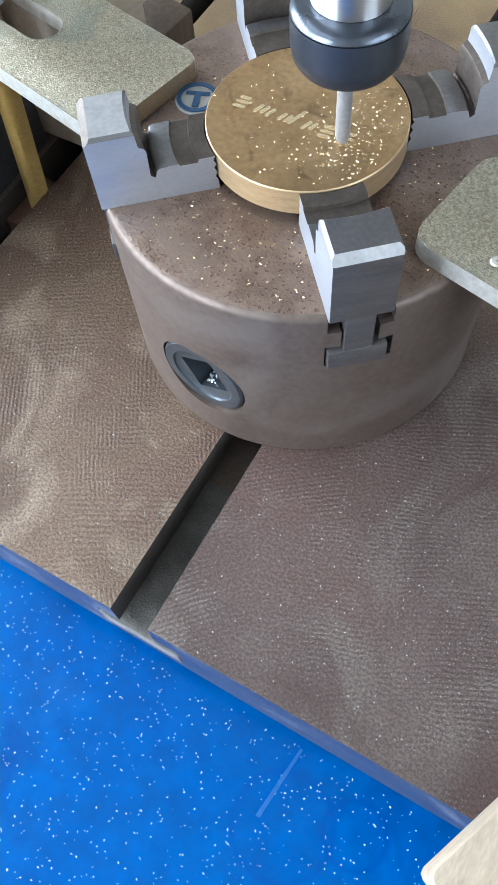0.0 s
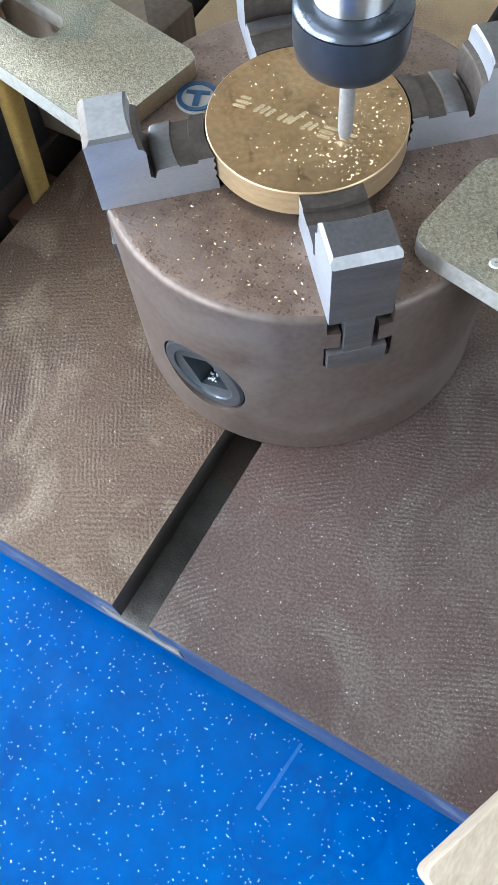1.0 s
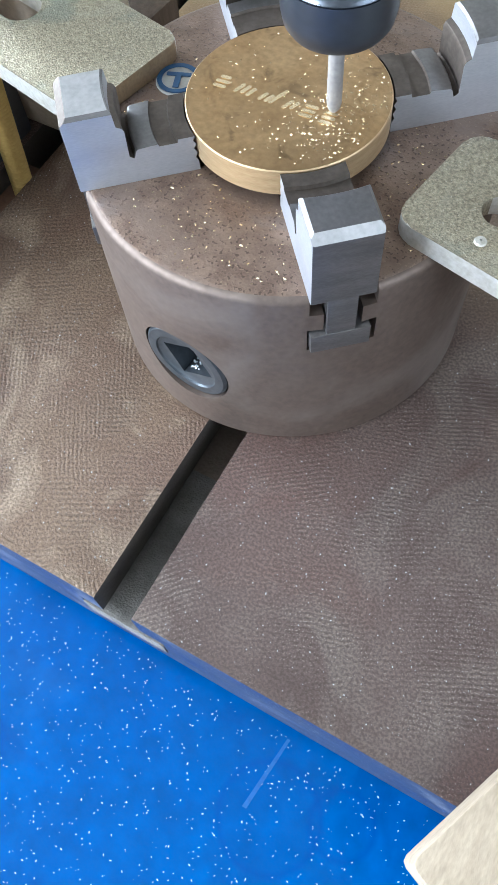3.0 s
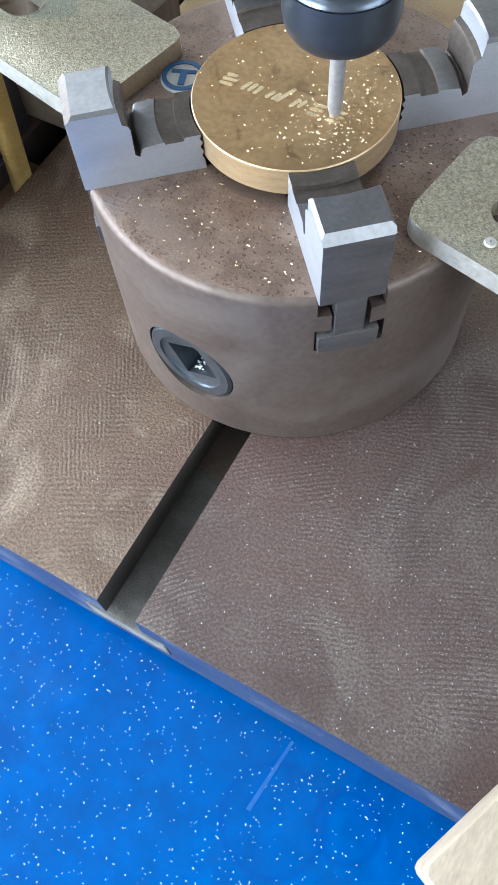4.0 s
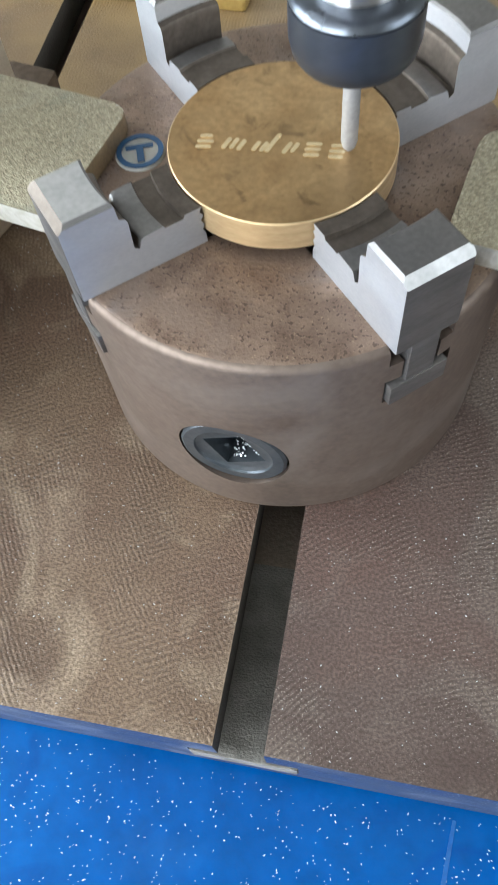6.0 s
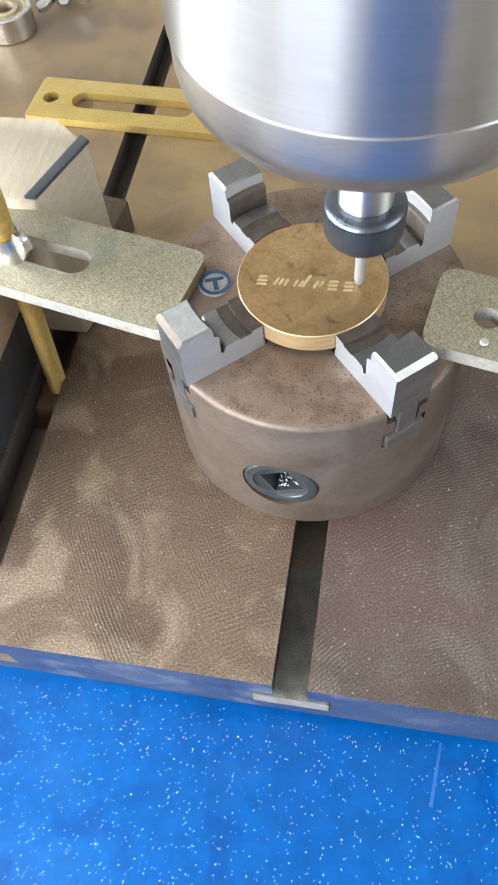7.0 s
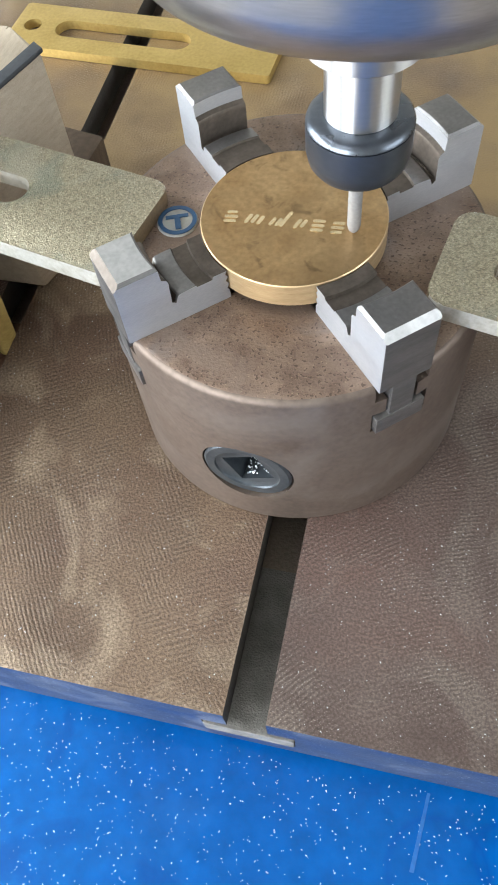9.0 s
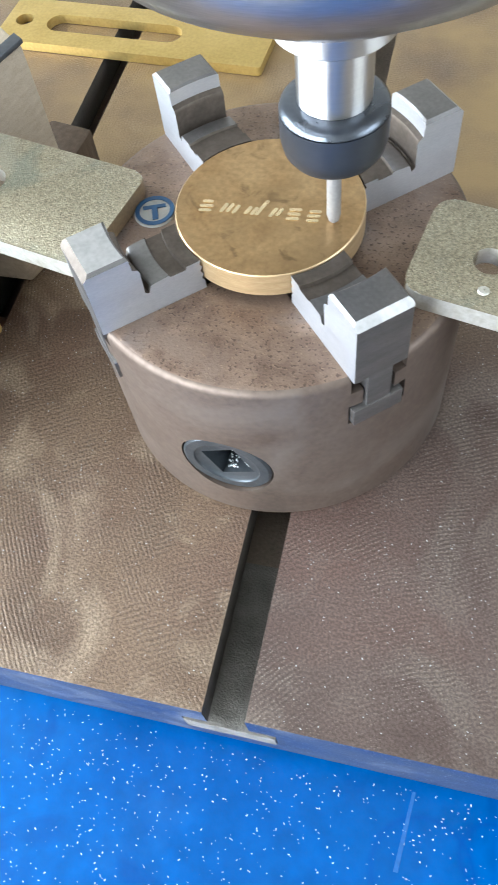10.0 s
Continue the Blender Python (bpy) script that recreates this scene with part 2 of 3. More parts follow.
def table_material(name, arcs, base, dark, pale, pale_share, red_share, relief, grit, sparkle):
    m = bpy.data.materials.new(name)
    m.use_nodes = True
    nt = m.node_tree
    bsdf = nt.nodes["Principled BSDF"]
    vec = nt.nodes.new("ShaderNodeTexCoord").outputs["Object"]
    first, second = (grooves(nt, vec, c, p, w) for c, p, w in arcs)
    where = remap(nt, noise_of(nt, vec, 26, 3, 0.6), 0.36, 0.52)
    strength = remap(nt, noise_of(nt, vec, 55, 4, 0.7), 0.40, 0.64, 0.0, 1.0)
    lines = sums(nt, "ADD", sums(nt, "MULTIPLY", first, where), sums(nt, "MULTIPLY", second, sums(nt, "SUBTRACT", 1, where)))
    grain = noise_of(nt, vec, 1700, 3)
    fine = noise_of(nt, vec, 3200, 3)
    # colour: brown iron in clouds, redder here and there, with pale rubbed smears
    colour = blend(nt, remap(nt, noise_of(nt, vec, 30, 6, 0.4), 0.34, 0.66), base, dark)
    colour = blend(nt, remap(nt, noise_of(nt, vec, 17, 5, 0.8), 0.46, 0.64, 0, red_share), colour, (0.175, 0.098, 0.078))
    colour = blend(nt, remap(nt, noise_of(nt, vec, 34, 6, 1.3), 0.50, 0.66, 0, pale_share), colour, pale)
    colour = blend(nt, remap(nt, grain, 0.40, 0.62, 0.55, 0), colour, tuple(0.45 * c for c in dark))
    # dirt lies in the grooves, bright dust on their crests
    dirt = sums(nt, "MULTIPLY", remap(nt, lines, 0.55, 0.05), sums(nt, "MULTIPLY", strength, relief[1]))
    colour = blend(nt, dirt, colour, (0.045, 0.032, 0.026))
    dust = sums(nt, "MULTIPLY", remap(nt, fine, 0.56, 0.70), sums(nt, "MULTIPLY", remap(nt, lines, 0.2, 0.9, 0.25, 1), sums(nt, "MULTIPLY", strength, sparkle)))
    colour = blend(nt, dust, colour, (0.50, 0.45, 0.40))
    # tan tone growing stronger towards the back of the table, less beyond the far slot
    sep = nt.nodes.new("ShaderNodeSeparateXYZ")
    nt.links.new(vec, sep.inputs[0])
    back = sums(nt, "MULTIPLY", remap(nt, sep.outputs[1], 0.005, 0.075), remap(nt, noise_of(nt, vec, 30, 3), 0.25, 0.6))
    back = sums(nt, "MULTIPLY", back, remap(nt, sep.outputs[0], -0.10, -0.08, 0.75, 1))
    colour = blend(nt, back, colour, (0.34, 0.24, 0.125))
    nt.links.new(colour, bsdf.inputs["Base Color"])
    nt.links.new(remap(nt, grain, 0.3, 0.7, 0.56, 0.36), bsdf.inputs["Roughness"])
    bsdf.inputs["Metallic"].default_value = 0.5
    height = sums(nt, "MULTIPLY", sums(nt, "MULTIPLY", lines, strength), relief[0])
    height = sums(nt, "ADD", height, sums(nt, "MULTIPLY", grain, grit))
    height = sums(nt, "ADD", height, sums(nt, "MULTIPLY", fine, grit * 0.35))
    bump = nt.nodes.new("ShaderNodeBump")
    bump.inputs["Strength"].default_value, bump.inputs["Distance"].default_value = 1.0, 1.0
    nt.links.new(height, bump.inputs["Height"])
    nt.links.new(bump.outputs[0], bsdf.inputs["Normal"])
    return m


TABLE = table_material("cast_iron_table", [((0.126, -0.183), 0.00105, 0.0005), ((0.10, -0.24), 0.00098, 0.0007)], (0.195, 0.146, 0.127), (0.118, 0.083, 0.073),
                       (0.29, 0.245, 0.21), 0.45, 0.55, (0.000046, 0.42), 0.00010, 1.0)
SCRAPED = table_material("scraped_iron_table", [((0.22, 0.107), 0.00098, 0.0006), ((0.09, -0.26), 0.00125, 0.0006)], (0.245, 0.170, 0.115), (0.135, 0.088, 0.060),
                         (0.46, 0.36, 0.26), 0.65, 0.40, (0.000060, 0.42), 0.00017, 0.6)
BLUE.node_tree.nodes["Principled BSDF"].inputs["Specular IOR Level"].default_value = 0.25
tint(BLUE, (0.040, 0.165, 0.43), 13, 0.52, 0.72, 0.45)
tint(BLUE, (0.001, 0.050, 0.24), 45, 0.56, 0.66, 0.5)


def ring_mark(m, at, radius, width, colour):
    """A faint dried ring, as a wet cup leaves it."""
    nt = m.node_tree
    bsdf = nt.nodes["Principled BSDF"]
    d = nt.nodes.new("ShaderNodeVectorMath")
    d.operation = "DISTANCE"
    nt.links.new(nt.nodes["Texture Coordinate"].outputs["Object"], d.inputs[0])
    d.inputs[1].default_value = at
    ramp = nt.nodes.new("ShaderNodeValToRGB")
    e = ramp.color_ramp.elements
    scale = nt.nodes.new("ShaderNodeMapRange")
    scale.inputs[2].default_value = radius * 2
    nt.links.new(d.outputs["Value"], scale.inputs[0])
    e[0].position, e[0].color, e[1].position, e[1].color = 0.5 - width, (0.12, 0.12, 0.12, 1), 0.5 + width, (0, 0, 0, 1)
    e.new(0.5).color = (0.5, 0.5, 0.5, 1)
    nt.links.new(scale.outputs[0], ramp.inputs[0])
    mix = nt.nodes.new("ShaderNodeMix")
    mix.data_type = "RGBA"
    nt.links.new(ramp.outputs[0], mix.inputs[0])
    nt.links.new(bsdf.inputs["Base Color"].links[0].from_socket, mix.inputs[6])
    mix.inputs[7].default_value = (*colour, 1)
    nt.links.new(mix.outputs[2], bsdf.inputs["Base Color"])


ring_mark(BLUE, (0.050, -0.104, -0.025), 0.011, 0.05, (0.001, 0.06, 0.30))
ring_mark(BLUE, (0.064, -0.098, -0.025), 0.007, 0.08, (0.001, 0.06, 0.30))

# ---- mesh helpers ----


def smooth_by_angle(me, degrees=35):
    for p in me.polygons:
        p.use_smooth = True
    me.set_sharp_from_angle(angle=radians(degrees))


def part(name, bm, material_, parent=None, label="", smooth=True):
    bmesh.ops.recalc_face_normals(bm, faces=bm.faces)
    me = bpy.data.meshes.new(name)
    bm.to_mesh(me)
    bm.free()
    me.materials.append(material_)
    if smooth:
        smooth_by_angle(me)
    ob = new(name, me)
    ob.parent = parent
    if label:
        tagged(ob, label)
    return ob


def thing(name, at, label, category, group="", kind=""):
    ob = new(name)
    ob.matrix_basis = at
    ob.empty_display_size = 0.01
    return tagged(ob, label, category, group, kind)


def box(x0, x1, y0, y1, z0, z1, bevel=0.0, segments=2, bm=None):
    bm = bm or bmesh.new()
    made = bmesh.ops.create_cube(bm, size=1)["verts"]
    for v in made:
        v.co = Vector(((x0 + x1) / 2 + v.co.x * (x1 - x0), (y0 + y1) / 2 + v.co.y * (y1 - y0), (z0 + z1) / 2 + v.co.z * (z1 - z0)))
    if bevel:
        edges = list({e for v in made for e in v.link_edges})
        bmesh.ops.bevel(bm, geom=edges, offset=bevel, segments=segments, affect="EDGES", profile=0.6)
    return bm


def lathe(profile, steps=72, bm=None):
    """A closed solid from (radius, z) pairs, turned round z; a radius of 0 ends it at the axis."""
    bm = bm or bmesh.new()
    rings = []
    for r, z in profile:
        if r < 1e-6:
            rings.append([bm.verts.new((0, 0, z))])
        else:
            rings.append([bm.verts.new((r * math.cos(2 * math.pi * k / steps), r * math.sin(2 * math.pi * k / steps), z)) for k in range(steps)])
    pairs = list(zip(rings, rings[1:]))
    if len(rings[0]) > 1 and len(rings[-1]) > 1:
        pairs.append((rings[-1], rings[0]))
    for a, b in pairs:
        for k in range(steps):
            j = (k + 1) % steps
            if len(a) == 1:
                bm.faces.new((a[0], b[k], b[j]))
            elif len(b) == 1:
                bm.faces.new((a[k], b[0], a[j]))
            else:
                bm.faces.new((a[k], b[k], b[j], a[j]))
    return bm


def prism(points, z0, z1, bevel=0.0, bm=None):
    """A polygon in x, y raised from z0 to z1."""
    bm = bm or bmesh.new()
    low = [bm.verts.new((x, y, z0)) for x, y in points]
    high = [bm.verts.new((x, y, z1)) for x, y in points]
    n = len(points)
    faces = [bm.faces.new(low[::-1]), bm.faces.new(high)]
    for k in range(n):
        faces.append(bm.faces.new((low[k], low[(k + 1) % n], high[(k + 1) % n], high[k])))
    if bevel:
        bmesh.ops.bevel(bm, geom=list({e for f in faces[:2] for e in f.edges}), offset=bevel, segments=2, affect="EDGES", profile=0.6)
    return bm


def moved(bm, m):
    bmesh.ops.transform(bm, matrix=m, verts=bm.verts)
    return bm


def cut(bm, cutters, how="DIFFERENCE"):
    """bm with the cutters taken away from it."""
    def made(b):
        bmesh.ops.recalc_face_normals(b, faces=b.faces)
        me = bpy.data.meshes.new("tool")
        b.to_mesh(me)
        b.free()
        return new("tool", me)
    body = made(bm)
    tools = [made(c) for c in cutters]
    for t in tools:
        mod = body.modifiers.new("cut", "BOOLEAN")
        mod.operation, mod.solver, mod.object = how, "EXACT", t
    bpy.context.view_layer.update()
    done = body.evaluated_get(bpy.context.evaluated_depsgraph_get()).to_mesh()
    out = bmesh.new()
    out.from_mesh(done)
    for ob in (body, *tools):
        me = ob.data
        bpy.data.objects.remove(ob)
        bpy.data.meshes.remove(me)
    return out


def rounded(points, radius, steps=5):
    """The polygon with its corners rounded; radius is one number or one for each corner."""
    out, n = [], len(points)
    for k, p in enumerate(points):
        r = radius[k] if isinstance(radius, (list, tuple)) else radius
        p, a, b = Vector(p), Vector(points[k - 1]), Vector(points[(k + 1) % n])
        if r <= 0:
            out.append(tuple(p))
            continue
        u, v = (a - p).normalized(), (b - p).normalized()
        half = u.angle(v) / 2
        c = p + (u + v).normalized() * (r / math.sin(half))
        s, e = p + u * (r / math.tan(half)), p + v * (r / math.tan(half))
        a0, a1 = math.atan2(s.y - c.y, s.x - c.x), math.atan2(e.y - c.y, e.x - c.x)
        d = (a1 - a0 + math.pi) % (2 * math.pi) - math.pi
        out += [(c.x + r * math.cos(a0 + d * i / steps), c.y + r * math.sin(a0 + d * i / steps)) for i in range(steps + 1)]
    return out


def slot_shape(x0, x1, w, steps=10):
    """A slot along x with round ends, w wide."""
    r = w / 2
    out = [(x1 - r + r * math.sin(math.pi * k / steps), -r * math.cos(math.pi * k / steps)) for k in range(steps + 1)]
    return out + [(x0 + r - r * math.sin(math.pi * k / steps), r * math.cos(math.pi * k / steps)) for k in range(steps + 1)]


# ---- the room ----
def room():
    x0, x1, y0, y1, z0, z1 = -2.0, 2.0, -2.0, 1.6, -0.95, 1.75
    tagged(part("floor", box(x0, x1, y0, y1, z0 - 0.1, z0), CONCRETE), "grey concrete workshop floor", "floor", kind="structure")
    tagged(part("ceiling", box(x0, x1, y0, y1, z1, z1 + 0.1), CEILING), "white painted workshop ceiling", "ceiling", kind="structure")
    # opening for the added east window
    east = cut(box(x1, x1 + 0.15, y0, y1, z0, z1), [box(x1 - 0.1, x1 + 0.3, -1.10, 0.20, 0.15, 1.35)])
    tagged(part("wall_east", east, PLASTER), "plastered wall with a window opening", "wall", kind="structure")
    tagged(part("wall_north", box(x0, x1, y1, y1 + 0.15, z0, z1), PLASTER), "plain plastered workshop wall", "wall", kind="structure")
    west = cut(box(x0 - 0.15, x0, y0, y1, z0, z1), [box(x0 - 0.3, x0 + 0.1, -1.6, 1.0, -0.1, 1.4)])
    tagged(part("wall_west", west, PLASTER), "plastered wall with a window opening", "wall", kind="structure")
    south = cut(box(x0, x1, y0 - 0.15, y0, z0, z1), [box(-1.9, -0.4, y0 - 0.3, y0 + 0.1, -0.05, 1.3)])
    tagged(part("wall_south", south, PLASTER), "plastered wall with a window opening", "wall", kind="structure")


room()


def window_frame(name, m, w, h, bars):
    """A white frame with upright bars, w wide and h high, upright in x and z."""
    ob = thing(name, m, "unseen white workshop window with upright bars added", "window", kind="structure")
    for s in (-1, 1):
        part("jamb", box(s * w / 2 - 0.03, s * w / 2 + 0.03, -0.02, 0.02, -h / 2, h / 2, 0.003), WINDOW_PAINT, ob)
        part("rail", box(-w / 2 + 0.031, w / 2 - 0.031, -0.018, 0.018, s * h / 2 - 0.03, s * h / 2 + 0.03, 0.003), WINDOW_PAINT, ob)
    # bars are added, wide enough to draw dark streaks in the spindle's reflection
    for k in range(bars):
        x = -w / 2 + w * (k + 1) / (bars + 1)
        part("bar", box(x - 0.07, x + 0.07, -0.015, 0.015, -h / 2 + 0.031, h / 2 - 0.031, 0.003), WINDOW_PAINT, ob)


window_frame("window_1", pose(-1.93, -0.55, 0.60, 0, 0, 90), 2.1, 1.42, 3)
window_frame("window_2", pose(-1.15, -1.93, 0.62), 1.50, 1.35, 2)
# unseen east window, added round the fill light
window_frame("added_window_3", pose(1.93, -0.45, 0.75, 0, 0, 90), 1.28, 1.2, 2)

# ---- machine bed ----
SLOT_X, SLOT_W, FRONT = 0.0050, 0.0092, -0.0862
BLUE_Z = -0.027


def machine_bed():
    cutters = []
    for k in (-2, -1, 0, 1, 2):
        c = SLOT_X + k * 0.0895
        cutters.append(box(c - SLOT_W / 2, c + SLOT_W / 2, -0.3, 0.6, -0.012, 0.01))
        cutters.append(box(c - 0.0105, c + 0.0105, -0.3, 0.6, -0.0185, -0.0095))
    plate = box(-0.3, 0.3, FRONT, 0.42, -0.0267, 0, 0.0007, 2)
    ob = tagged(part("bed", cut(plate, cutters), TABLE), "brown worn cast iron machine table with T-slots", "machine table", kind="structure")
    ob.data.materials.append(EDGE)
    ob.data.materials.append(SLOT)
    ob.data.materials.append(SHADED_WALL_IRON)
    ob.data.materials.append(SCRAPED)
    for p in ob.data.polygons:
        if p.normal.y < -0.6 and p.center.y < FRONT + 0.001:
            p.material_index = 1
        # slot walls take a darker copy of the floor's iron to stand for shade
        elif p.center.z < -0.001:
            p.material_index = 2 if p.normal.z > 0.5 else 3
        elif SLOT_X - 0.0895 < p.center.x < SLOT_X:
            p.material_index = 4
    # unseen front tongue is made up to mirror a blue stripe in the spindle
    base = prism(rounded([(0.135, 0.44), (-0.118, 0.44), (-0.118, -0.165), (0.005, -0.165), (0.005, -0.36), (0.135, -0.36)], 0.006, 3), -0.075, BLUE_Z, 0.002)
    tagged(part("machine_base", base, BLUE), "glossy blue painted machine base strewn with chips", "machine base", kind="structure")
    tagged(part("stand", box(-0.11, 0.12, -0.10, 0.40, -0.95, -0.0752), DARK_METAL), "dark metal stand under the machine", "stand", kind="structure")


machine_bed()


def slot_dust():
    bm = box(SLOT_X - 0.0103, SLOT_X + 0.0103, FRONT - 0.0003, -0.046, -0.0184, -0.0112, 0.0002)
    bmesh.ops.subdivide_edges(bm, edges=list(bm.edges), cuts=15, use_grid_fill=True)
    for v in bm.verts:
        run = max(0, v.co.y - FRONT)
        v.co.z -= (v.co.z + 0.0184) * min(1.02, 0.1 * noise.noise(v.co * 300) + 0.05 + run / 0.034 + 12 * (SLOT_X + 0.0103 - v.co.x) * run / 0.034)
    tagged(part("metal_dust", bm, DUST), "pale grey metal dust packed in the slot mouth", "dust", kind="stuff")


slot_dust()

# ---- chuck ----
CHUCK_R, CHUCK_H, JAW_TURN = 0.040, 0.0500, -3.8
GRIP = (0.0003, -0.0010)


def jaw_mesh():
    """One jaw along +x, from the grip to the outer end; z from the table. Its steps are turned round the chuck's axis."""
    prof = [(0.0185, 0.0500), (0.0450, 0.0500), (0.0450, 0.0656), (0.0318, 0.0656), (0.0314, 0.0652), (0.0312, 0.0624), (0.0303, 0.0619), (0.0300, 0.0612),
            (0.0301, 0.0558), (0.0293, 0.0552), (0.0288, 0.0567), (0.0284, 0.0570), (0.0250, 0.0573), (0.0248, 0.0568), (0.0217, 0.0568),
            (0.0215, 0.0575), (0.0187, 0.0575), (0.0191, 0.0566), (0.0186, 0.0558), (0.0191, 0.0549), (0.0186, 0.0539), (0.0190, 0.0529), (0.0186, 0.0521)]
    blank = box(0.0150, 0.0397, -0.0056, 0.0056, 0.0495, 0.0680, 0.0004)
    bevel_tool = moved(box(0, 0.01, -0.02, 0.02, -0.01, 0.01), pose(0.0390, 0, 0.0649, 0, -45) @ pose(0, 0, 0))
    sides = [moved(box(-0.05, 0.05, 0, 0.01, -0.01, 0.01), pose(0.036, s * 0.0053, 0.0653, 0, 0, 0) @ pose(0, 0, 0, 45 if s > 0 else 135)) for s in (1, -1)]
    return cut(cut(blank, [lathe(prof, 144)], "INTERSECT"), [bevel_tool, *sides])


def chuck():
    base = thing("chuck", pose(0, 0, 0), "brown iron four-jaw lathe chuck clamped on the table", "chuck")
    body = lathe([(0, 0), (CHUCK_R - 0.0006, 0), (CHUCK_R, 0.0006), (CHUCK_R, CHUCK_H - 0.0018), (CHUCK_R - 0.0002, CHUCK_H - 0.0011),
                  (CHUCK_R - 0.0006, CHUCK_H - 0.0005), (CHUCK_R - 0.0011, CHUCK_H - 0.0002), (CHUCK_R - 0.0018, CHUCK_H), (0, CHUCK_H)], 128)
    tools = [moved(lathe([(0, 0.026), (0.0103, 0.026), (0.0103, 0.06), (0, 0.06)], 64),
                   pose(0, 0, 0.0200, 0, 0, KEY_TURN) @ pose(0, 0, 0, 0, 90)),
             lathe([(0, 0.03), (0.0085, 0.03), (0.0085, 0.06), (0, 0.06)], 48)]
    for k in range(4):
        turn = pose(0, 0, 0, 0, 0, 45 + JAW_TURN + 90 * k)
        tools.append(moved(box(0.012, 0.06, -0.0034, 0.0034, 0.036, 0.06), turn))
        tools.append(moved(box(0.012, 0.06, -0.0059, 0.0059, 0.0455, 0.06), turn))
        tools.append(moved(box(0.012, 0.06, -0.0062, 0.0062, 0.0352, 0.0412), turn))
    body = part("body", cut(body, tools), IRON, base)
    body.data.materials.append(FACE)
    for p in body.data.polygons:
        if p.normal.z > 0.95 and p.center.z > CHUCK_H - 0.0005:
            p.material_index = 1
    for k in range(4):
        turn = pose(0, 0, 0, 0, 0, 45 + JAW_TURN + 90 * k)
        jaw = part("jaw", jaw_mesh(), STEEL, base, "ground steel stepped jaw with window gloss coloured into its top" if k == 2 else "ground steel stepped jaw")
        jaw.matrix_basis = pose(*GRIP, 0) @ turn
        jaw.data.materials.append(LIT_STEEL)
        jaw.data.materials.append(GRIME_AND_SHADE)
        jaw.data.materials.append(DIM_STEEL)
        for p in jaw.data.polygons:
            # outer chamfers are coloured pale for reflected sky, jaw 2's dark against window glare
            if 0.5 < p.normal.z < 0.9 and p.normal.x > 0.5 and p.center.z > 0.0635:
                p.material_index = 2 if k == 2 else 1
            # window gloss on the top of jaw 2, put into its colour
            elif k == 2 and p.normal.z > 0.9 and p.center.z > 0.0640:
                p.material_index = 1
            # inner steps: one dark tone for grime and for shade on the curved walls
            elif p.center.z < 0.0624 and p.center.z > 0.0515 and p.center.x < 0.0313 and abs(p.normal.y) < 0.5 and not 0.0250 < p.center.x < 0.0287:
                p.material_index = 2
            # tops and outer ends: darker copy of the steel for their dimmer reflections
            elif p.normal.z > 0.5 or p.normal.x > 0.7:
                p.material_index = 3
        stem = box(0.02, 0.0396, -0.0026, 0.0026, 0.0360, 0.0499, 0.0002)
        box(0.02, 0.0398, -0.0054, 0.0054, 0.0357, 0.0405, 0.0003, bm=stem)
        part("jaw_foot", stem, DIM_STEEL, jaw)
    # pinion with a square key hole
    m = pose(0, 0, 0.0200, 0, 0, KEY_TURN) @ pose(0, 0, 0, 0, 90)
    ring = lathe([(0, 0.027), (0.0099, 0.027), (0.0099, 0.0386), (0.0094, 0.0392), (0.0074, 0.0392), (0.0072, 0.0388), (0.0063, 0.0384), (0, 0.0384)], 64)
    sq = moved(box(-0.0043, 0.0043, -0.0043, 0.0043, 0.0302, 0.05), pose(0, 0, 0, 0, 0, 28))
    pin = part("pinion", cut(ring, [sq]), PINION, base, "grey steel pinion with square key hole")
    pin.matrix_basis = m
    rng, swarf = random.Random(12), bmesh.new()
    for _ in range(70):
        made = bmesh.ops.create_cone(swarf, cap_ends=True, segments=4, radius1=rng.uniform(0.00015, 0.0004), radius2=0.00004, depth=rng.uniform(0.0002, 0.0006))["verts"]
        turn = pose(0.0042 - 0.0006 * rng.random(), rng.uniform(-0.0036, 0.0030), rng.uniform(0.0306, 0.0375), rng.uniform(0, 360), rng.uniform(0, 360), 0)
        bmesh.ops.transform(swarf, matrix=pose(0, 0, 0, 0, 0, 28) @ turn, verts=made)
    part("swarf", swarf, CHIP, pin, "bright metal swarf lodged in the key hole", smooth=False)
    return base


KEY_TURN = -95.0
chuck()


def badge():
    ob = thing("badge", pose(-0.0251, 0.0011, CHUCK_H - 0.0003, 0, 0, 20), "round blue and white maker's badge on the chuck face", "badge")
    part("disc", lathe([(0, 0), (0.0044, 0), (0.0044, 0.0004), (0.0042, 0.0007), (0, 0.0007)], 48), BADGE_WHITE, ob)
    part("ring", lathe([(0.0032, 0.0008), (0.0041, 0.0008), (0.0041, 0.001), (0.0032, 0.001)], 48), BADGE_BLUE, ob)
    mark = box(-0.0024, 0.0024, 0.0006, 0.0015, 0.0008, 0.001)
    box(-0.0006, 0.0006, -0.0026, 0.0010, 0.0008, 0.00101, bm=mark)
    part("mark", mark, BADGE_BLUE, ob)


badge()

# ---- brass workpiece ----
DISC_R, DISC_TOP, DISC_LOW = 0.01840, 0.0577, 0.0522


